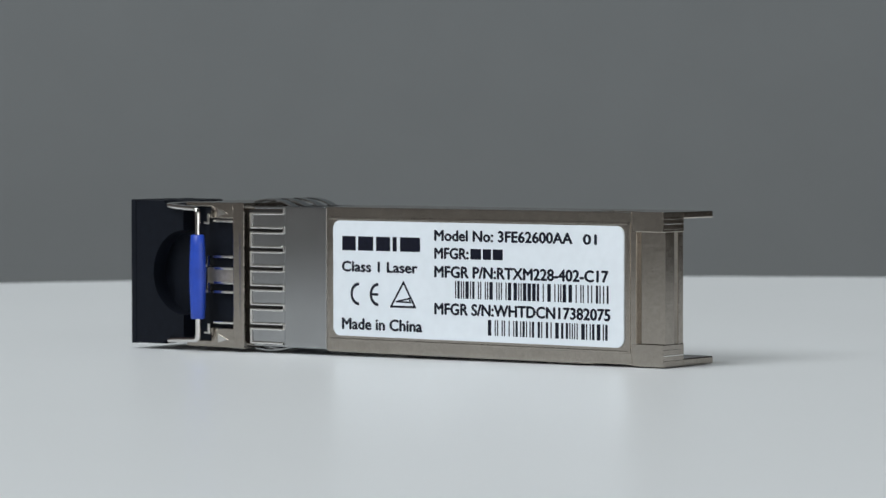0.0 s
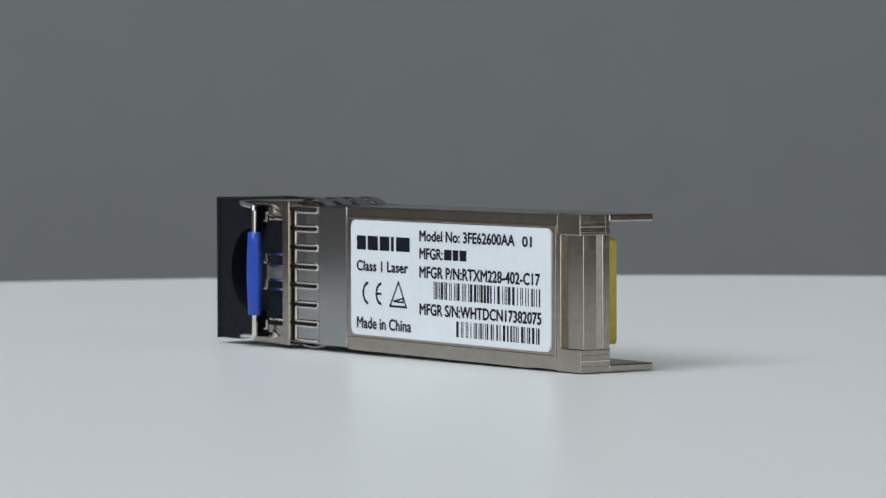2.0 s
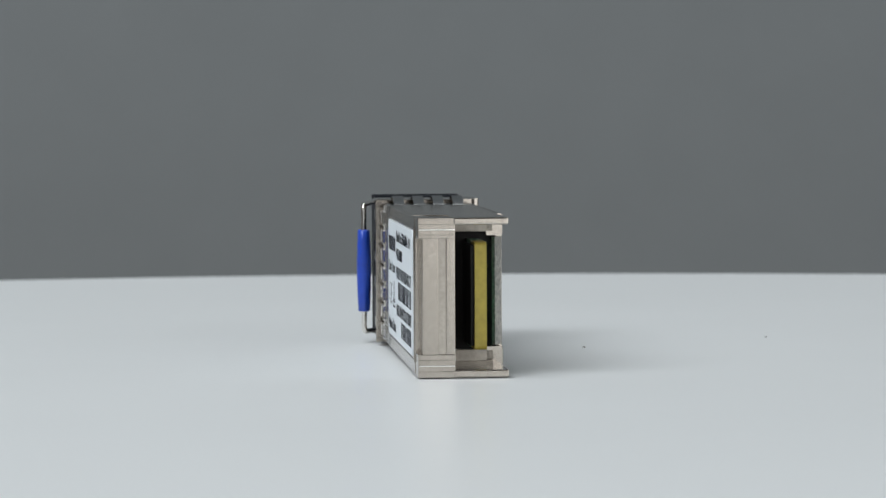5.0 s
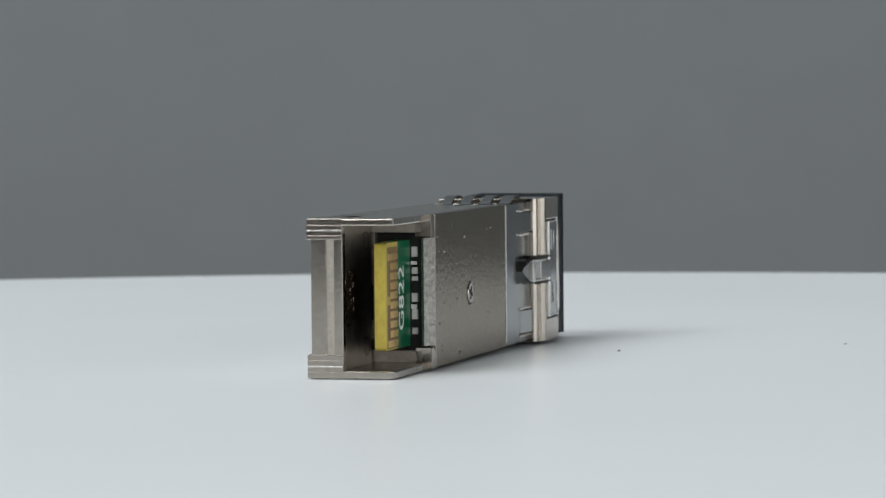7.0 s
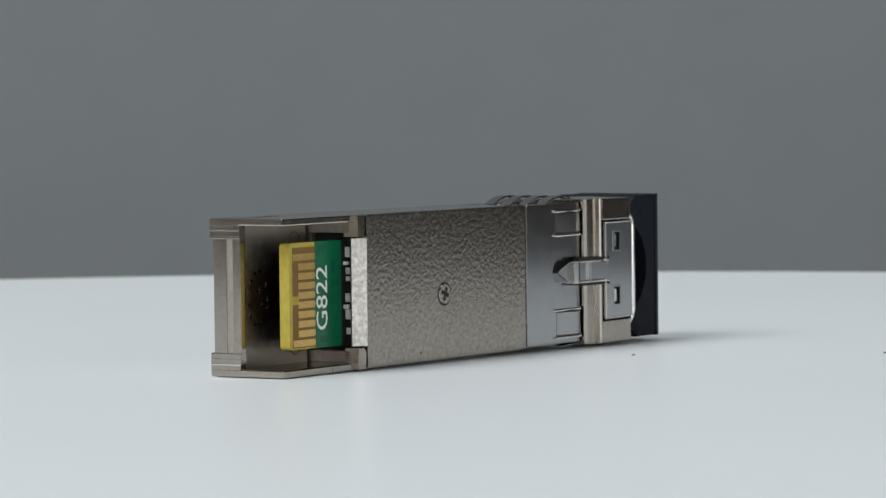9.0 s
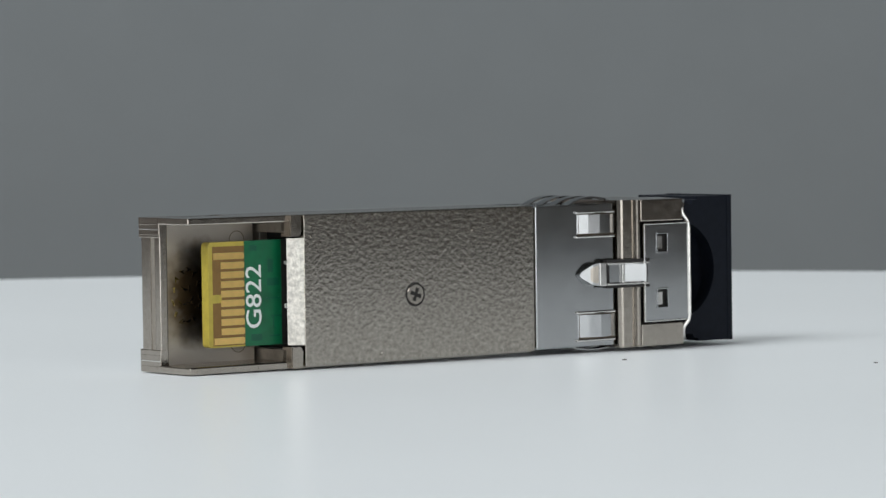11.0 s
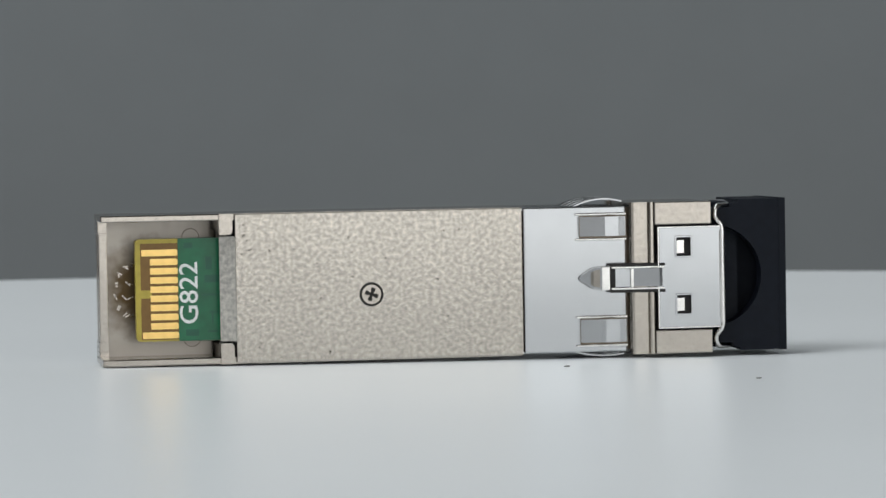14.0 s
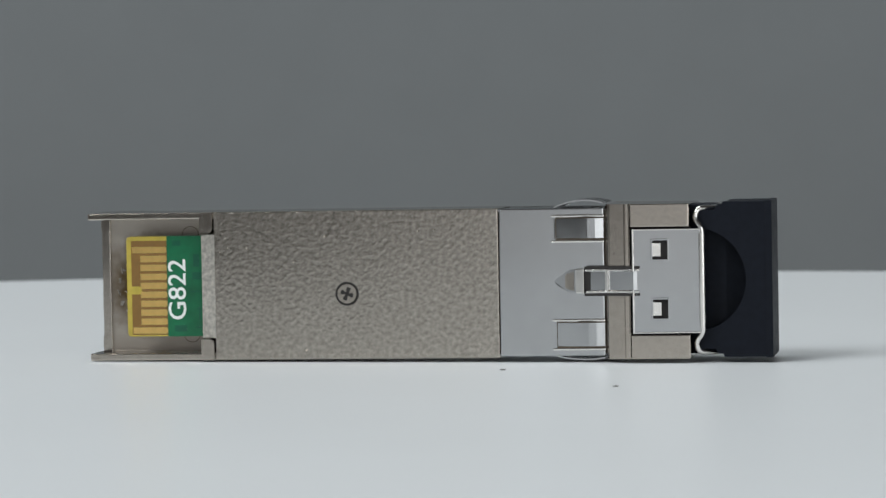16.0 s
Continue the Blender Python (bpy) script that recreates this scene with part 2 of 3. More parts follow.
def housing(root):
    T, B, E = 13.62, -0.26, -0.15
    bm = bmesh.new()
    box(bm, 3.25, 38.9, 7.3, 8.45, B + 0.12, T - 0.05, 0.10)
    box(bm, 12.4, 38.9, 4.9, 7.4, B + 0.14, T - 0.07)
    body = part("housing", bm, M_CAST, root, "cast nickel-plated metal housing")
    bm = bmesh.new()
    box(bm, 0.7, 10.3, 5.45, 6.0, 0.35, 13.1, 0.03)
    part("bay_floor", bm, M_STAIN_SHADE, body, "floor of the contact bay, brown stain and board's shade in its colour")
    # rear end of the label wall, with its recess
    for a, c, grooves in ((11.8, T - 0.003, (12.15, 12.6, 13.05)), (B + 0.003, 1.78, (0.3, 0.8, 1.3))):
        bm = bmesh.new()
        box(bm, E, 3.4, 5.6, 8.40, a, c, 0.07)
        box(bm, E, 0.75, 5.16, 5.7, a, c, 0.07)
        block = part("rear_block", bm, M_CAST, body)
        # milling ridges across the block's end
        for k, g in enumerate(grooves):
            bm = bmesh.new()
            box(bm, E - 0.035, E + 0.1, 5.2, 8.33, g - 0.09, g + 0.03 * (k % 2), 0.025)
            part("ridge", bm, M_BRIGHT if k == 1 else M_CAST, block)
    bm = bmesh.new()
    box(bm, 2.75, 3.45, 6.1, 8.47, B + 1.95, T - 1.75, 0.09)
    part("recess_step", bm, M_CAST, body)
    bm = bmesh.new()
    box(bm, E + 0.03, 2.9, 6.62, 8.02, 1.7, 11.9, 0.06)
    part("rear_panel", bm, M_CAST, body)
    bm = bmesh.new()
    box(bm, E + 0.12, 2.9, 5.9, 6.7, 1.7, 11.9)
    part("panel_groove", bm, M_DULL, body, "shallow groove beside the rear panel")
    bm = bmesh.new()
    box(bm, E + 0.05, 0.74, 5.16, 5.98, 1.6, 12.0, 0.1)
    part("rear_strip", bm, M_CAST, body)
    # ends of the deep pocket behind the board
    for x, y, a, c in ((10.62, 0.9, 12.0, 13.0), (10.62, 0.9, 0.4, 1.45), (10.9, 5.3, 7.3, 12.1), (10.7, 5.0, 2.5, 4.1)):
        bm = bmesh.new()
        box(bm, x, x + 0.9, y, 7.4, a, c, 0.05)
        part("pocket_wall", bm, M_DULL, body)
    bm = bmesh.new()
    box(bm, 8.2, 12.5, 7.1, 7.35, 0.4, 13.0)
    part("pocket_floor", bm, M_DULL, body)
    for a, c in ((12.98, T - 0.006), (B + 0.006, 0.42)):
        bm = bmesh.new()
        box(bm, E - 0.05, 12.0, 0.52, 5.3, a, c, 0.13)
        box(bm, 7.5, 12.0, 5.2, 8.3, a + 0.02, c - 0.02)
        box(bm, 11.9, 38.9, 0.5, 8.2, a + 0.02, c - 0.02)
        rail = part("side_wall", bm, M_CAST, body)
        # bright milled land along the rail's edge
        bm = bmesh.new()
        box(bm, 7.2, 11.2, 0.495, 0.6, a + 0.14, c - 0.14)
        part("milled_land", bm, M_CAST, rail)
    # corner posts beside the cover, with a rounded inner corner
    for s in (1, -1):
        bm = bmesh.new()
        mid = 6.68
        out = [(10.62, 4.98), (11.45, 4.98)] + [(11.45 + 0.42 * math.sin(radians(15 * k)), 5.40 - 0.42 * math.cos(radians(15 * k))) for k in range(1, 6)] + [(11.87, 5.4), (11.87, 6.92), (10.62, 6.92)]
        prism(bm, [(u, mid + s * v) for u, v in out], 0.05, 1.5, XZ)
        bmesh.ops.bevel(bm, geom=[e for e in bm.edges if all(v.co.y < 0.06 for v in e.verts)], offset=0.08, segments=2, affect="EDGES")
        part("corner_post", bm, M_CAST, body)
    # round ejector marks on the bay's floor
    for z in (11.35, 1.95):
        bm = bmesh.new()
        pts = [(8.5 + 0.8 * math.cos(2 * math.pi * k / 28), 5.45, z + 0.8 * math.sin(2 * math.pi * k / 28)) for k in range(28)]
        ring_path(pts, True, 0.035, bm, 6)
        part("ejector_mark", bm, M_MARK_SHADE, body)
    # raised frame round the label
    bm = bmesh.new()
    for a, c in ((12.42, 12.66), (0.86, 1.1)):
        box(bm, 3.5, 38.4, 8.35, 8.53, a, c, 0.05)
    box(bm, 3.4, 3.7, 8.35, 8.53, 0.86, 12.66, 0.05)
    part("label_frame", bm, M_CAST, body)
    # solid near-black blocks stand for the shade inside, behind the cover
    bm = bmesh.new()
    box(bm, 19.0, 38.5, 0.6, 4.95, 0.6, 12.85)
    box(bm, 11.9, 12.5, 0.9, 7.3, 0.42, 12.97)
    part("inner_shade", bm, M_SHADE_BLACK, root, "near-black blocks for the shade inside the housing")
    stamp(root)


def stamp(root):
    """Small ring of stamped marks on the bay's floor, unreadable."""
    rng = random.Random(4)
    bm = bmesh.new()
    for k in range(13):
        a = 2 * math.pi * k / 13
        c = Vector((2.9 + 1.5 * math.cos(a), 5.452, 6.5 + 2.4 * math.sin(a)))
        for _ in range(2):
            m = Matrix.Translation(c + Vector((rng.uniform(-.14, .14), 0, rng.uniform(-.14, .14)))) @ Matrix.Rotation(a + rng.uniform(-.8, .8), 4, "Y")
            box(bm, -0.06, 0.06, -0.06, 0.01, -0.24, 0.24, m=m)
    for k in range(7):
        m = Matrix.Translation((2.9 + rng.uniform(-.7, .7), 5.452, 6.4 + rng.uniform(-.8, .8))) @ Matrix.Rotation(rng.uniform(0, 3), 4, "Y")
        box(bm, -0.06, 0.06, -0.06, 0.01, -0.3, 0.3, m=m)
    part("date_stamp", bm, M_CAST, root, "ring of raised unreadable marks")


def cover(root):
    bm = bmesh.new()
    box(bm, 12.07, 38.9, 0.0, 0.55, -0.12, 13.56, 0.07)
    plate = part("cover", bm, M_COVER, root, "grainy blasted nickel cover")
    bm = bmesh.new()
    prism(bm, [(10.66, 0.74), (12.1, 0.03), (12.1, 0.5), (10.85, 1.0)], 1.86, 11.5, lambda u, v, d: Vector((u, v, d)))
    part("cover_lip", bm, M_ROUGH, plate, "sloping rear lip of the cover")
    # screw; the shade in its countersink is a flat black disc
    bm = bmesh.new()
    bmesh.ops.create_cone(bm, cap_ends=True, segments=32, radius1=1.12, radius2=1.12, depth=0.02, matrix=Matrix.Translation((24.65, -0.004, 5.87)) @ Matrix.Rotation(radians(90), 4, "X"))
    part("screw_seat_shade", bm, M_SHADE_BLACK, plate, "flat black ring for the shade in the countersink")
    bm = bmesh.new()
    bmesh.ops.create_cone(bm, cap_ends=True, segments=32, radius1=0.97, radius2=0.90, depth=0.14, matrix=Matrix.Translation((24.65, -0.04, 5.87)) @ Matrix.Rotation(radians(90), 4, "X"))
    part("screw", bm, M_CAST, plate, "small nickel screw head")
    # flat black bars paint the shade in the driver recess
    bm = bmesh.new()
    for k in range(2):
        m = Matrix.Translation((24.65, -0.115, 5.87)) @ Matrix.Rotation(radians(20 + 90 * k), 4, "Y")
        box(bm, -0.58, 0.58, -0.012, 0.02, -0.14, 0.14, m=m)
        for e in (-0.46, 0.46):
            box(bm, e - 0.16, e + 0.16, -0.014, 0.02, -0.19, 0.19, m=m)
    part("screw_slot_shade", bm, M_SHADE_BLACK, plate, "star-shaped driver recess, its shade painted black")
    # casting pits and pimples
    rng = random.Random(21)
    for k in range(26):
        x, z, r = 12.6 + 26.0 * rng.random() ** 1.3, 13.0 - 12.6 * rng.random() ** 1.4, rng.uniform(0.05, 0.12)
        if (x - 24.65) ** 2 + (z - 5.87) ** 2 < 2:
            continue
        bm = bmesh.new()
        bmesh.ops.create_icosphere(bm, subdivisions=1, radius=r, matrix=Matrix.Translation((x, 0.0, z)) @ Matrix.Rotation(rng.uniform(0, 3), 4, "Y") @ Matrix.Diagonal((rng.uniform(0.9, 1.9), 0.9, 0.8, 1)))
        part("pimple", bm, M_COVER, plate, smooth=True)


def sticker(root):
    bm = bmesh.new()
    prism(bm, rounded(4.05, 37.93, 1.35, 12.32, 0.8), 8.40, LABEL_Y + 0.02, XZ)
    lab = part("label", bm, M_LABEL, root, "white printed paper label with rounded corners")
    y = LABEL_Y + 0.02
    R, U = (-1, 0, 0), (0, 0, 1)

    def line(text, x0, x1, z0, z1):
        printed("printed_line", text, lab, M_INK, (x0, y, z0), R, U, x0 - x1, z1 - z0, bold=0.065)

    # maker's mark as five plain blocks
    bm = bmesh.new()
    for k, (a, b) in enumerate(((36.8, 35.15), (34.85, 33.0), (32.65, 30.95), (30.65, 30.15), (29.75, 27.35))):
        box(bm, b, a, y - 0.01, y + 0.014, 9.5, 10.85)
    part("maker_mark", bm, M_INK, lab, "dark blue maker's mark")
    line("Class 1 Laser", 36.8, 27.69, 7.5, 8.46)
    line("Made in China", 36.8, 27.15, 2.0, 3.05)
    line("Model No: 3FE62600AA", 25.6, 9.76, 10.62, 11.6)
    line("01", 8.5, 7.05, 10.6, 11.5)
    line("MFGR:", 25.6, 21.65, 8.95, 9.95)
    line("MFGR P/N:RTXM228-402-C17", 25.6, 5.75, 7.2, 8.24)
    line("MFGR S/N:WHTDCN17382075", 25.6, 5.54, 3.74, 4.78)
    bm = bmesh.new()
    for a, b in ((21.4, 20.15), (19.95, 19.0), (18.8, 17.65)):
        box(bm, b, a, y - 0.01, y + 0.012, 8.95, 9.93)
    part("maker_bars", bm, M_INK, lab)
    # conformity mark as two open rings and a warning triangle
    for cx, bar in ((34.75, False), (32.4, True)):
        bm = bmesh.new()
        arc = [radians(90 + 180 * k / 14) for k in range(15)]
        outer = [(cx - 1.05 * math.cos(a), 5.38 + 1.1 * math.sin(a)) for a in arc]
        inner = [(cx - 0.76 * math.cos(a), 5.38 + 0.81 * math.sin(a)) for a in arc[::-1]]
        prism(bm, outer + inner, y - 0.01, y + 0.012, XZ)
        if bar:
            box(bm, cx - 0.0, cx + 0.85, y - 0.01, y + 0.013, 5.26, 5.5)
        part("conformity_mark", bm, M_INK, lab)
    for pts, w in ((((30.85, 4.3), (27.95, 4.3), (29.35, 6.6)), 0.2), (((30.2, 4.78), (28.5, 4.74), (28.66, 5.1)), 0.16)):
        bm = bmesh.new()
        for i in range(3):
            a, b = Vector(pts[i]), Vector(pts[(i + 1) % 3])
            d = (b - a).normalized()
            n = Vector((-d.y, d.x)) * w / 2
            a, b = a - d * w / 2, b + d * w / 2
            prism(bm, [tuple(a + n), tuple(b + n), tuple(b - n), tuple(a - n)], y - 0.01, y + 0.012 + 0.001 * i, XZ)
        part("triangle_mark", bm, M_INK, lab)
    # bar codes
    rng = random.Random(7)
    for x0, x1, z0, z1 in ((23.2, 5.7, 5.28, 6.9), (19.37, 5.75, 1.95, 3.4)):
        x = x0
        while x > x1 + 0.1:
            w = min(rng.choice((0.13, 0.13, 0.13, 0.26, 0.39)), x - x1)
            bm = bmesh.new()
            box(bm, x - w, x, y - 0.01, y + 0.012, z0, z1)
            part("bar", bm, M_INK, lab)
            x -= w + rng.choice((0.14, 0.14, 0.27, 0.4))


def circuit_board(root):
    bm = bmesh.new()
    prism(bm, rounded(2.65, 19.5, 1.87, 11.3, 0.35, 3), 2.0, 3.05, XZ)
    board = part("circuit_board", bm, M_FR4, root, "yellow laminate edge connector board")
    board.location = Vector((0.42, 0.15, 0.05)) * MM
    bm = bmesh.new()
    box(bm, 6.55, 10.6, 1.965, 3.08, 1.85, 11.32, 0.01)
    mask = part("solder_mask", bm, M_GREEN, board, "green solder mask")
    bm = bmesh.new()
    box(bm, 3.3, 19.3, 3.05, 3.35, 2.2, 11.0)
    part("board_underside", bm, M_SHADE_BLACK, board, "dark populated underside")
    # near-black box puts the cover's shade on the board into its colour
    bm = bmesh.new()
    box(bm, 10.62, 19.4, 1.96, 3.1, 1.84, 11.33, 0.01)
    part("board_shade", bm, M_SHADE_BLACK, board, "near-black stretch of board, the shade under the cover painted in")
    pitch = 0.846
    bm = bmesh.new()
    box(bm, 3.1, 4.2, 1.985, 2.0, 2.02, 5.85)
    box(bm, 3.1, 4.2, 1.985, 2.0, 6.6, 10.9)
    box(bm, 4.1, 6.56, 1.986, 2.0, 2.02, 10.9)
    part("contact_field", bm, M_UNDER, board, "brown laminate between the contacts")
    for long in (True, False):
        bm = bmesh.new()
        prism(bm, [(3.2 if long else 3.98, -0.3), (6.4, -0.3), (6.53, -0.2), (6.53, 0.2), (6.4, 0.3), (3.2 if long else 3.98, 0.3)], 1.965, 2.0, XZ)
        me = finish("contact", bm, M_GOLD)
        for k in range(10):
            if (k in (0, 9)) == long:
                shared("contact", me, board, (0, 0, 2.42 + pitch * k))
    # printed traces and parts on the mask
    for x0, x1, z0, z1 in ((7.1, 7.9, 10.4, 10.9), (9.1, 9.7, 8.4, 9.6), (9.0, 10.3, 7.2, 7.9), (9.4, 10.6, 4.4, 4.55), (9.6, 9.75, 3.4, 4.4), (7.2, 8.4, 2.3, 2.9), (8.8, 10.4, 6.0, 6.15), (9.2, 10.4, 2.6, 2.75)):
        bm = bmesh.new()
        box(bm, x0, x1, 1.955, 1.97, z0, z1)
        part("trace", bm, M_TRACE, board)
    printed("board_print", "G822", mask, M_SILK, (8.35, 1.962, 3.45), (0, 0, 1), (-1, 0, 0), 5.65, 1.7, 0.012, bold=0.02)
    for x, z, w, h in ((11.2, 10.2, 0.5, 0.9), (11.3, 8.5, 0.45, 0.6), (11.3, 7.8, 0.45, 0.4), (11.2, 6.1, 0.6, 0.8), (11.2, 4.6, 0.6, 0.9), (11.3, 3.1, 0.45, 0.6), (10.9, 9.2, 0.3, 0.3), (10.9, 5.3, 0.3, 0.4)):
        bm = bmesh.new()
        box(bm, x, x + w, 1.45, 2.0, z - h / 2, z + h / 2, 0.05)
        part("component", bm, M_CHIP, board)


def collar(root):
    """Sheet-metal spring collar round the front of the housing."""
    bm = bmesh.new()
    box(bm, 39.02, 48.75, -0.1, 0.25, -0.06, 13.54, 0.12)
    col = part("spring_collar", bm, M_SHEET, root, "shiny folded sheet-metal shielding collar")
    for lim in ((38.85, 44.1, 8.22, 8.55, 0.0, 13.54, 0.12), (38.85, 44.0, 0.2, 8.3, 13.28, 13.49, 0.0), (38.85, 44.0, 0.2, 8.3, -0.06, 0.18, 0.05)):
        bm = bmesh.new()
        box(bm, *lim)
        part("collar_face", bm, M_SHEET, col)
    # dark core and black backing paint the shade seen through the collar's gaps
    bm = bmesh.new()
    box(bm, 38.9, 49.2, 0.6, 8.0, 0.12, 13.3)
    part("collar_core_shade", bm, M_MARK_SHADE, col, "solid core, darkened for the shade inside the collar")
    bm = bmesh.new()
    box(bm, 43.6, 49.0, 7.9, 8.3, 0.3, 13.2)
    part("finger_gap_shade", bm, M_SHADE_BLACK, col, "near-black backing for the shade between the fingers")
    # fingers on the label side
    bm = bmesh.new()
    prism(bm, [(44.05, 8.27), (44.05, 8.55), (46.2, 8.66), (48.0, 8.64), (48.35, 8.5), (48.35, 8.25)], -0.64, 0.64, lambda u, v, d: Vector((u, v, d)))
    finger = finish("finger", bm, M_SHEET)
    # brighter metal stands for glints on the fingers' curved edges
    bm = bmesh.new()
    for s in (-1, 1):
        box(bm, 44.2, 48.3, 8.3, 8.74, s * 0.67 - 0.13, s * 0.67 + 0.13, 0.1)
    box(bm, 48.14, 48.38, 8.3, 8.74, -0.78, 0.78, 0.08)
    box(bm, 44.05, 44.2, 8.3, 8.66, 0.64, 1.225, 0.05)
    rim = finish("finger_glint_rim", bm, M_BRIGHT)
    for k in range(7):
        shared("finger", finger, col, (0, 0, 0.98 + 1.865 * k))
        shared("finger_glint_rim", rim, col, (0, 0, 0.98 + 1.865 * k))
    # strips and bowed springs on the two narrow sides
    for z, s in ((13.42, 1), (0.02, -1)):
        rise = 0.74 if s > 0 else 0.42
        bm = bmesh.new()
        n = 12
        top = [(43.9 + 4.7 * k / n, z + s * (0.12 + rise * math.sin(math.pi * min(1.0, k / n / 1.25)) ** 0.8)) for k in range(n + 1)]
        low = [(a, c - s * 0.13) for a, c in top]
        prism(bm, top + low[::-1], -0.52, 0.52, lambda u, v, d: Vector((u, d, v)))
        spring = finish("side_spring", bm, M_SHEET)
        for y in (1.3, 3.25, 5.2, 7.15):
            shared("side_spring", spring, col, (0, y, 0))
        for y in (0.3, 2.28, 4.22, 6.18, 8.1):
            bm = bmesh.new()
            box(bm, 43.8, 48.75, y - 0.25, y + 0.25, *((13.3, 13.52) if s > 0 else (-0.04, 0.16)), 0.05)
            part("side_strip", bm, M_SHEET, col)
    # pressed tabs on the latch side, bowed outwards between two folded flanges
    for z0, z1 in ((10.35, 12.95), (0.42, 3.35)):
        # dark sheet paints the shade round the tab
        bm = bmesh.new()
        box(bm, 44.3, 48.78, -0.14, -0.02, z0, z1)
        part("tab_slot_shade", bm, M_MARK_SHADE, col)
        bm = bmesh.new()
        prism(bm, [(43.95, -0.06), (45.4, -0.34), (46.7, -0.55), (47.3, -0.58), (48.0, -0.47), (48.75, -0.22), (48.75, 0.1), (43.95, 0.1)], z0 + 0.42, z1 - 0.36, lambda u, v, d: Vector((u, v, d)))
        part("tab", bm, M_SHEET, col, "bent sheet-metal tab")
        for a in (z0 + 0.13, z1 - 0.13):
            bm = bmesh.new()
            box(bm, 43.9, 48.8, -0.3, 0.0, a - 0.12, a + 0.12, 0.09)
            part("tab_rim", bm, M_BRIGHT, col)


def head(root):
    """Cast metal head block that holds the receptacle."""
    bm = bmesh.new()
    lo, hi = -0.34, 13.86
    # latch side: strip
    prism(bm, [(49.0, 1.5), (49.0, -0.42), (49.18, -0.70), (49.4, -0.76), (50.66, -0.80), (50.78, -1.17), (50.9, -1.26), (51.12, -1.26), (51.24, -1.16), (51.24, 1.5)], lo, hi, lambda u, v, d: Vector((u, v, d)))
    # narrow sides
    box(bm, 49.0, 56.7, 1.2, 8.6, 13.45, hi - 0.01, 0.05)
    box(bm, 49.0, 56.7, 1.2, 8.6, lo + 0.01, 0.25, 0.05)
    # label side: ridge, front strip, brackets
    box(bm, 49.4, 50.3, 8.1, 9.0, lo, hi, 0.06)
    box(bm, 48.75, 49.3, 8.0, 9.2, lo, hi, 0.1)
    box(bm, 49.2, 49.5, 8.0, 8.85, lo, hi)
    box(bm, 50.2, 53.3, 8.1, 8.85, 12.3, hi - 0.02, 0.08)
    box(bm, 50.2, 53.3, 8.1, 8.85, lo + 0.02, 1.55, 0.08)
    block = part("head_block", bm, M_CAST, root, "cast metal head block with dark windows")
    for a, c in ((11.74, hi), (lo, 1.86)):
        bm = bmesh.new()
        box(bm, 51.29, 56.7, -1.22, 1.4, a, c, 0.1)
        part("cheek", bm, M_CAST, block)
    for z in (12.05, 8.55, 7.4, 6.0, 5.1, 2.1):
        bm = bmesh.new()
        box(bm, 50.25, 52.9, 8.2, 8.98, z - 0.13, z + 0.13, 0.07)
        part("window_lip", bm, M_BRIGHT, block)
    for z in (12.25, 8.1, 5.5, 1.45):
        bm = bmesh.new()
        box(bm, 53.35, 53.65, 8.2, 9.0, z - 0.52, z + 0.52, 0.06)
        box(bm, 53.6, 54.2, 8.2, 8.9, z - 0.52, z - 0.3, 0.05)
        part("window_catch", bm, M_BRIGHT, block)
    for z in (12.85, 0.55):
        bm = bmesh.new()
        prism(bm, [(52.3, z - 0.42), (52.3, z + 0.42), (51.1, z - 0.1)], 8.8, 8.98, XZ)
        part("moulded_arrow", bm, M_BRIGHT, block)
    bm = bmesh.new()
    box(bm, 50.2, 53.9, 8.1, 8.7, 5.9, 7.45, 0.08)
    part("middle_tab", bm, M_DULL, block, "dull grey middle tab")
    # black block in place of a hollow, painting the shade round the plate
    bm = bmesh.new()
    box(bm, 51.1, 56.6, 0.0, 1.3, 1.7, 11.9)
    part("latch_well_shade", bm, M_SHADE_BLACK, block, "near-black block for the shade under the latch plate")


def receptacle(root):
    """Black plastic fibre receptacle with a round scoop on both broad sides."""
    lo, hi = -0.26, 13.95
    bm = bmesh.new()
    box(bm, 50.0, 64.0, 1.5, 6.9, lo + 0.25, hi - 0.25, 0.12)
    box(bm, 59.7, 63.9, 1.5, 6.9, lo + 0.02, hi - 0.02, 0.12)
    box(bm, 50.0, 54.5, 6.8, 8.25, 0.3, 13.3)
    cz = 6.85
    for d0, d1, e, cx, r in ((-0.12, 1.55, 63.9, 57.0, 4.75), (6.85, 8.65, 63.75, 56.9, 4.2)):
        a0 = radians(82)
        arc = [(cx + r * math.cos(a0 - 2 * a0 * k / 28), cz + r * math.sin(a0 - 2 * a0 * k / 28)) for k in range(29)]
        x0 = 57.1
        # notches for the bail at the two corners
        out = [(x0, hi - 0.75), (58.9, hi - 0.75), (59.1, hi - 0.35), (59.6, hi - 0.3), (59.7, hi), (e, hi), (e, lo), (59.7, lo), (59.6, lo + 0.3), (59.1, lo + 0.35), (58.9, lo + 0.75), (x0, lo + 0.75), (x0, arc[-1][1])]
        prism(bm, out + arc[::-1] + [(x0, arc[0][1])], d0, d1, XZ)
    # slightly larger front lip
    prism(bm, [(63.5, -0.18), (64.15, -0.1), (64.0, 8.7), (63.4, 8.7)], lo - 0.05, hi + 0.05, lambda u, v, d: Vector((u, v, d)))
    part("receptacle", bm, M_BLACK, root, "black plastic fibre receptacle with round scoops")


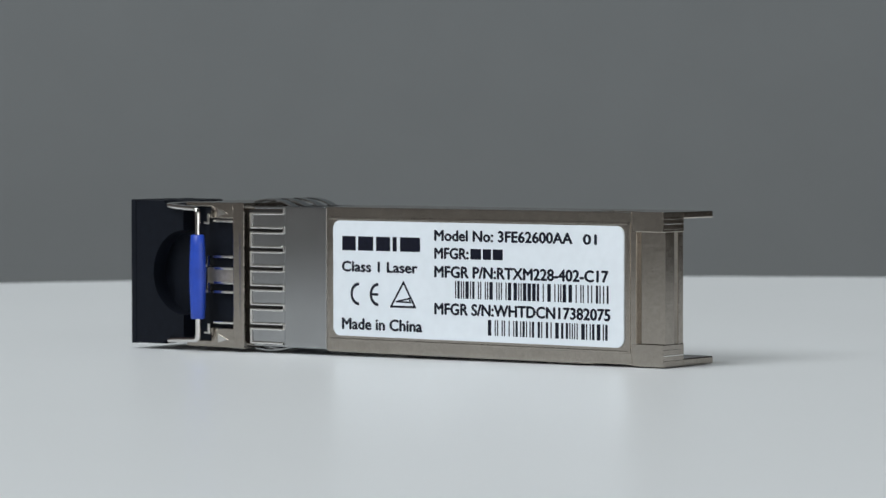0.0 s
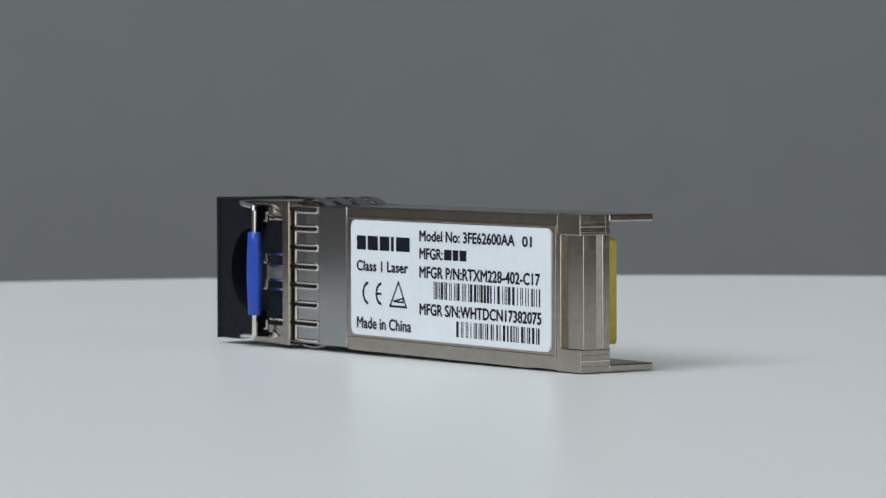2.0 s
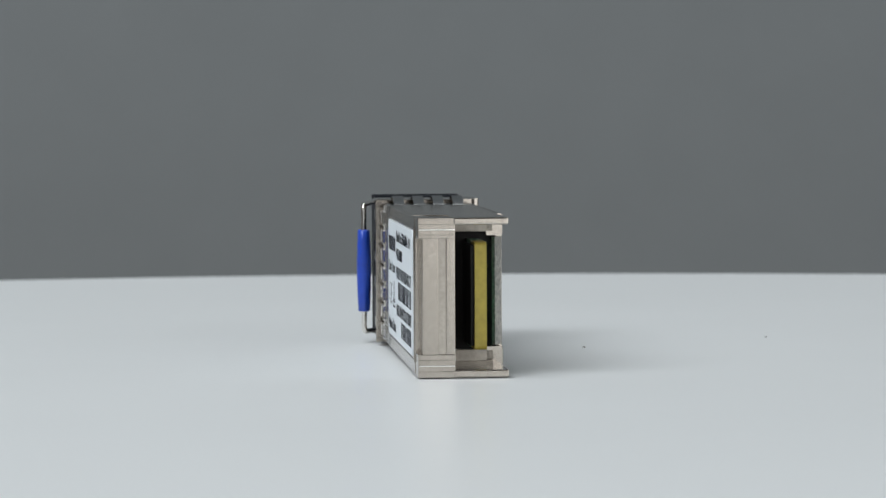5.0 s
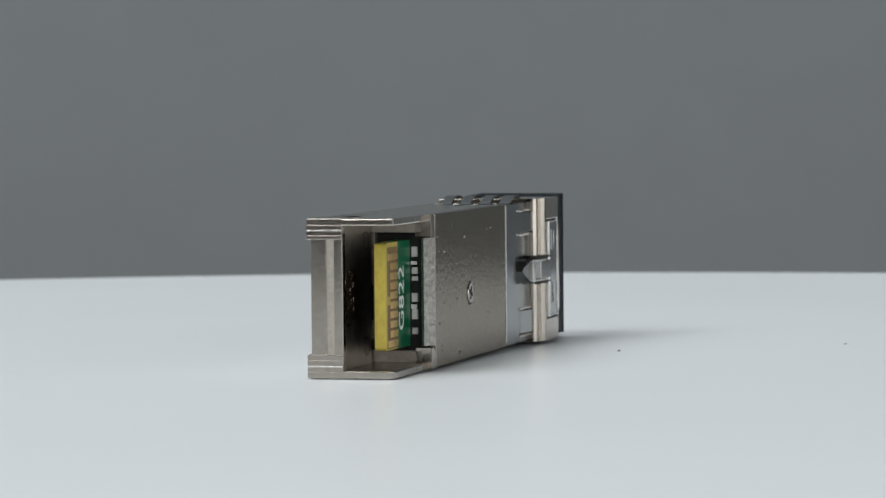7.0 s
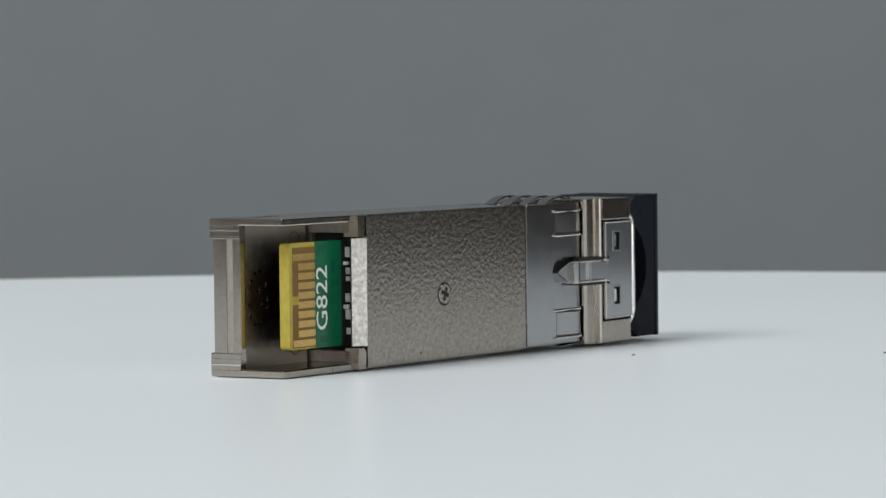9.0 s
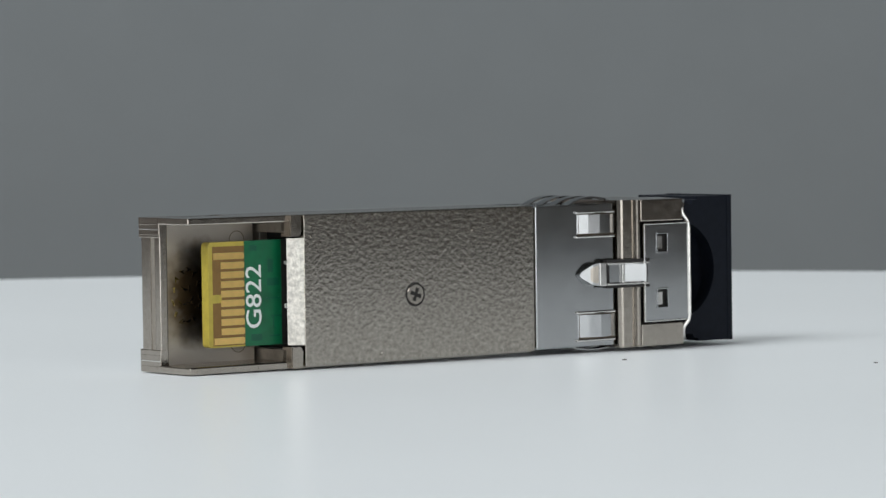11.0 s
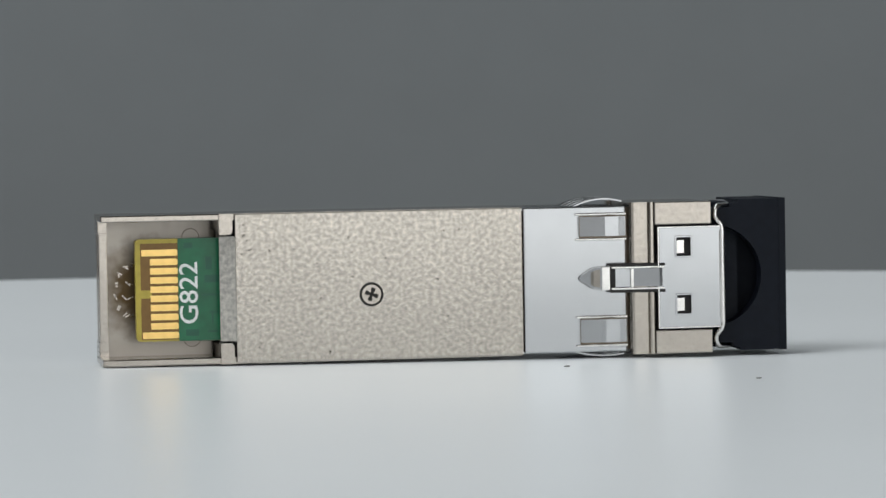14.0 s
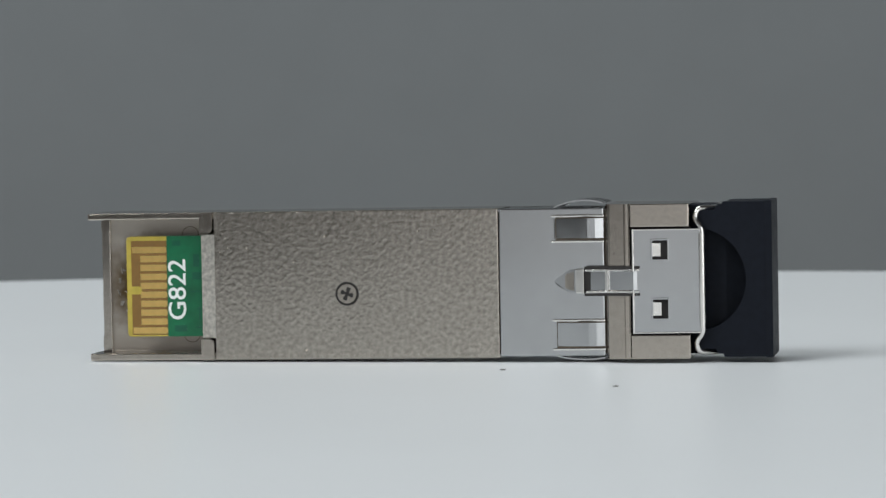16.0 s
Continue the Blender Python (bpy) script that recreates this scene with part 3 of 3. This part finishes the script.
def latch(root):
    """Rocking latch plate with two stamped windows and an arrow-tipped arm."""
    tilt = Matrix.Translation((51.5, -1.45, 0)) @ Matrix.Rotation(math.atan(0.09), 4, "Z")
    bm = bmesh.new()
    x0, x1, z0, z1 = 0.0, 6.2, 2.03, 11.55
    wins = [(1.75, 3.3, 8.7, 10.6), (1.75, 3.3, 3.3, 5.2)]
    xs, zs = [x0, 1.75, 3.3, x1], [z0, 3.3, 5.2, 8.7, 10.6, z1]
    for i in range(3):
        for j in range(5):
            if i == 1 and j in (1, 3):
                continue
            box(bm, xs[i], xs[i + 1], 0.0, 0.35, zs[j], zs[j + 1], m=tilt)
    bmesh.ops.remove_doubles(bm, verts=bm.verts, dist=1e-4)
    plate = part("latch_plate", bm, M_SHEET, root, "bright stamped latch plate with two windows")
    for a, b, c, d in wins:
        # black sheet paints the shade behind the window
        bm = bmesh.new()
        box(bm, a, b, 0.5, 0.7, c, d, m=tilt)
        part("window_back_shade", bm, M_SHADE_BLACK, plate)
        bm = bmesh.new()
        prism(bm, [(a + 0.05, 0.02), (a + 0.85, 0.1), (a + 0.85, 0.3), (a + 0.05, 0.3)], c + 0.35, d - 0.35, lambda u, v, w: tilt @ Vector((u, v, w)))
        part("window_tongue", bm, M_BRIGHT, plate, "bent bright tongue")
        bm = bmesh.new()
        for q in ((a - 0.08, a + 0.1, c - 0.05, d + 0.05), (b - 0.1, b + 0.08, c - 0.05, d + 0.05), (a, b, c - 0.08, c + 0.1), (a, b, d - 0.1, d + 0.08)):
            box(bm, q[0], q[1], -0.06, 0.3, q[2], q[3], 0.04, m=tilt)
        part("window_rim", bm, M_SHEET, plate)
    # added black fill, the shade behind the plate
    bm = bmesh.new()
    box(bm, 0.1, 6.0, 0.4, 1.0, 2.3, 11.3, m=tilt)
    part("latch_fill_shade", bm, M_SHADE_BLACK, plate)
    # brighter strips put edge glints into the colour; the rolled rim is a part
    bm = bmesh.new()
    box(bm, x0 - 0.02, x0 + 0.14, -0.05, 0.3, z0, z1, 0.05, m=tilt)
    box(bm, x0, x1, -0.05, 0.3, z1 - 0.13, z1 + 0.02, 0.05, m=tilt)
    box(bm, x0, x1, -0.05, 0.3, z0 - 0.02, z0 + 0.13, 0.05, m=tilt)
    ring_path([tilt @ Vector((x1 + 0.12, 0.12, z0 + 0.45)), tilt @ Vector((x1 + 0.12, 0.12, z1 - 0.45))], False, 0.3, bm, 14)
    part("plate_glint_rim", bm, M_BRIGHT, plate, "rolled rim, with brighter strips for glints on the plate's edges")
    # arm
    lean = Matrix.Translation((52.62, -1.5, 6.84)) @ Matrix.Rotation(math.atan(-0.075), 4, "Z")
    bm = bmesh.new()
    box(bm, -5.2, -3.7, 0.3, 0.7, -0.85, 0.85, m=lean)
    prism(bm, [(49.2, -0.95), (51.6, -1.62), (52.1, -1.3), (49.2, -0.7)], 6.02, 7.72, lambda u, v, d: Vector((u, v, d)))
    part("latch_arm", bm, M_SHEET, plate, "narrow channel-shaped latch arm")
    bm = bmesh.new()
    for a, c in ((-1.1, -0.88), (0.88, 1.1)):
        box(bm, -5.5, -0.5, 0.0, 0.8, a, c, 0.06, m=lean)
    box(bm, -3.7, -3.4, 0.02, 0.5, -0.9, 0.9, 0.06, m=lean)
    box(bm, -6.45, -5.65, -0.05, 0.9, -1.12, 1.12, 0.08, m=lean)
    part("arm_rail", bm, M_BRIGHT, plate)
    # black strips paint the shade along the arm
    bm = bmesh.new()
    box(bm, -5.7, -5.1, 0.25, 0.6, -0.86, 0.86, m=lean)
    for a, c in ((-1.36, -1.11), (1.11, 1.36)):
        box(bm, -5.6, -0.45, -0.03, 0.12, a, c, m=lean)
    part("arm_gap_shade", bm, M_SHADE_BLACK, plate)
    for k, (grow, rise_y, m) in enumerate(((1.0, 0.0, M_SHEET), (0.76, -0.03, M_CAST))):
        bm = bmesh.new()
        c = Vector((-7.1, 0.0, 0.0))
        tip = []
        for v in ((-6.42, 0.0, 1.12), (-6.42, 0.0, -1.12), (-8.5, 0.42, 0.0), (-7.2, 0.06, 0.95), (-7.2, 0.06, -0.95), (-8.3, 0.36, 0.3), (-8.3, 0.36, -0.3)):
            q = c + (Vector(v) - c) * grow
            q.y = v[1] + rise_y
            tip.append(q)
        order = [0, 3, 5, 2, 6, 4, 1]
        top = [bm.verts.new(lean @ tip[i]) for i in order]
        low = [bm.verts.new(lean @ Vector((tip[i].x, 1.1, tip[i].z))) for i in order]
        bm.faces.new(top), bm.faces.new(low[::-1])
        for i in range(7):
            bm.faces.new((top[i], low[i], low[(i + 1) % 7], top[(i + 1) % 7]))
        part("arrow_tip", bm, m, plate, "wedge-shaped arrow tip")
    # black sheet paints the shade under the arm
    bm = bmesh.new()
    box(bm, 47.1, 51.4, -0.5, -0.42, 5.5, 8.2)
    part("arm_slot_shade", bm, M_SHADE_BLACK, plate)


def bail(root):
    """Wire bail with a blue sleeve over its label-side bar."""
    half = [(53.9, 10.1, 13.2), (57.6, 9.15, 13.35), (59.3, 8.6, 13.5), (59.3, 4.5, 13.55), (58.8, 0.9, 13.4), (57.4, -0.3, 13.38), (57.15, -0.5, 12.4), (57.75, -0.7, 11.7), (57.85, -0.72, 11.0)]
    loop = half + [(x, y, 13.6 - z) for x, y, z in half[::-1]]
    pts = smooth_corners(loop, 0.6)
    bm = bmesh.new()
    ring_path(pts, True, 0.27, bm, 12)
    wire = part("bail_wire", bm, M_BRIGHT, root, "bent bright wire bail", smooth=True)
    bm = bmesh.new()
    zs = [(2.45, 0.62), (2.55, 0.74), (3.6, 0.8), (5.3, 0.88), (6.6, 0.9), (7.9, 0.88), (9.6, 0.8), (10.6, 0.74), (10.7, 0.62)]
    rings = [[bm.verts.new((53.93 + r * math.cos(2 * math.pi * k / 20), 10.1 + 0.8 * r * math.sin(2 * math.pi * k / 20), z)) for k in range(20)] for z, r in zs]
    for a, b in zip(rings, rings[1:]):
        for k in range(20):
            bm.faces.new((a[k], a[(k + 1) % 20], b[(k + 1) % 20], b[k]))
    bm.faces.new(rings[0][::-1]), bm.faces.new(rings[-1])
    part("sleeve", bm, M_BLUE, root, "blue plastic sleeve on the bail", smooth=True)


def module():
    root = tagged(new("optical_transceiver"), "metal optical transceiver standing on edge, white label, blue bail", "transceiver")
    housing(root), cover(root), sticker(root), circuit_board(root)
    collar(root), head(root), receptacle(root), latch(root), bail(root)
    return root


TABLE = turntable()
MODULE = module()


def dust(root):
    """Small dark specks lying on the turntable."""
    for x, y, s in ((11.2, -17.5, 0.34), (23.8, -37.6, 0.3)):
        bm = bmesh.new()
        bmesh.ops.create_icosphere(bm, subdivisions=1, radius=s, matrix=Matrix.Translation((x, y, 0.06)) @ Matrix.Diagonal((1, 0.5, 0.25, 1)))
        part("speck", bm, M_DUST, root, "dark dust speck")


dust(TABLE)


def motions():
    # degrees of the turntable, second by second
    turn = [(0, 142.0), (1, 132.39), (2, 122.81), (3, 113.29), (4, 103.8), (5, 94.35), (6, 84.94), (7, 75.56), (8, 66.21), (9, 56.86), (10, 47.5), (11, 38.14), (12, 28.73), (13, 19.27), (14, 9.74), (15, 0.12), (16, -9.63)]
    lift = pose(-29.5994 * MM, -6.7803 * MM, 0.340 * MM) @ pose(0, 4 * MM, 0)
    rest = lift @ Matrix.Rotation(-0.00758, 4, "Y") @ Matrix.Rotation(0.00455, 4, "X") @ pose(0, -4 * MM, 0)
    rows = [(t, pose(0, 0, 0, 0, 0, a)) for t, a in turn]
    walk(TABLE, rows)
    walk(MODULE, [(t, m @ rest) for t, m in rows])


motions()
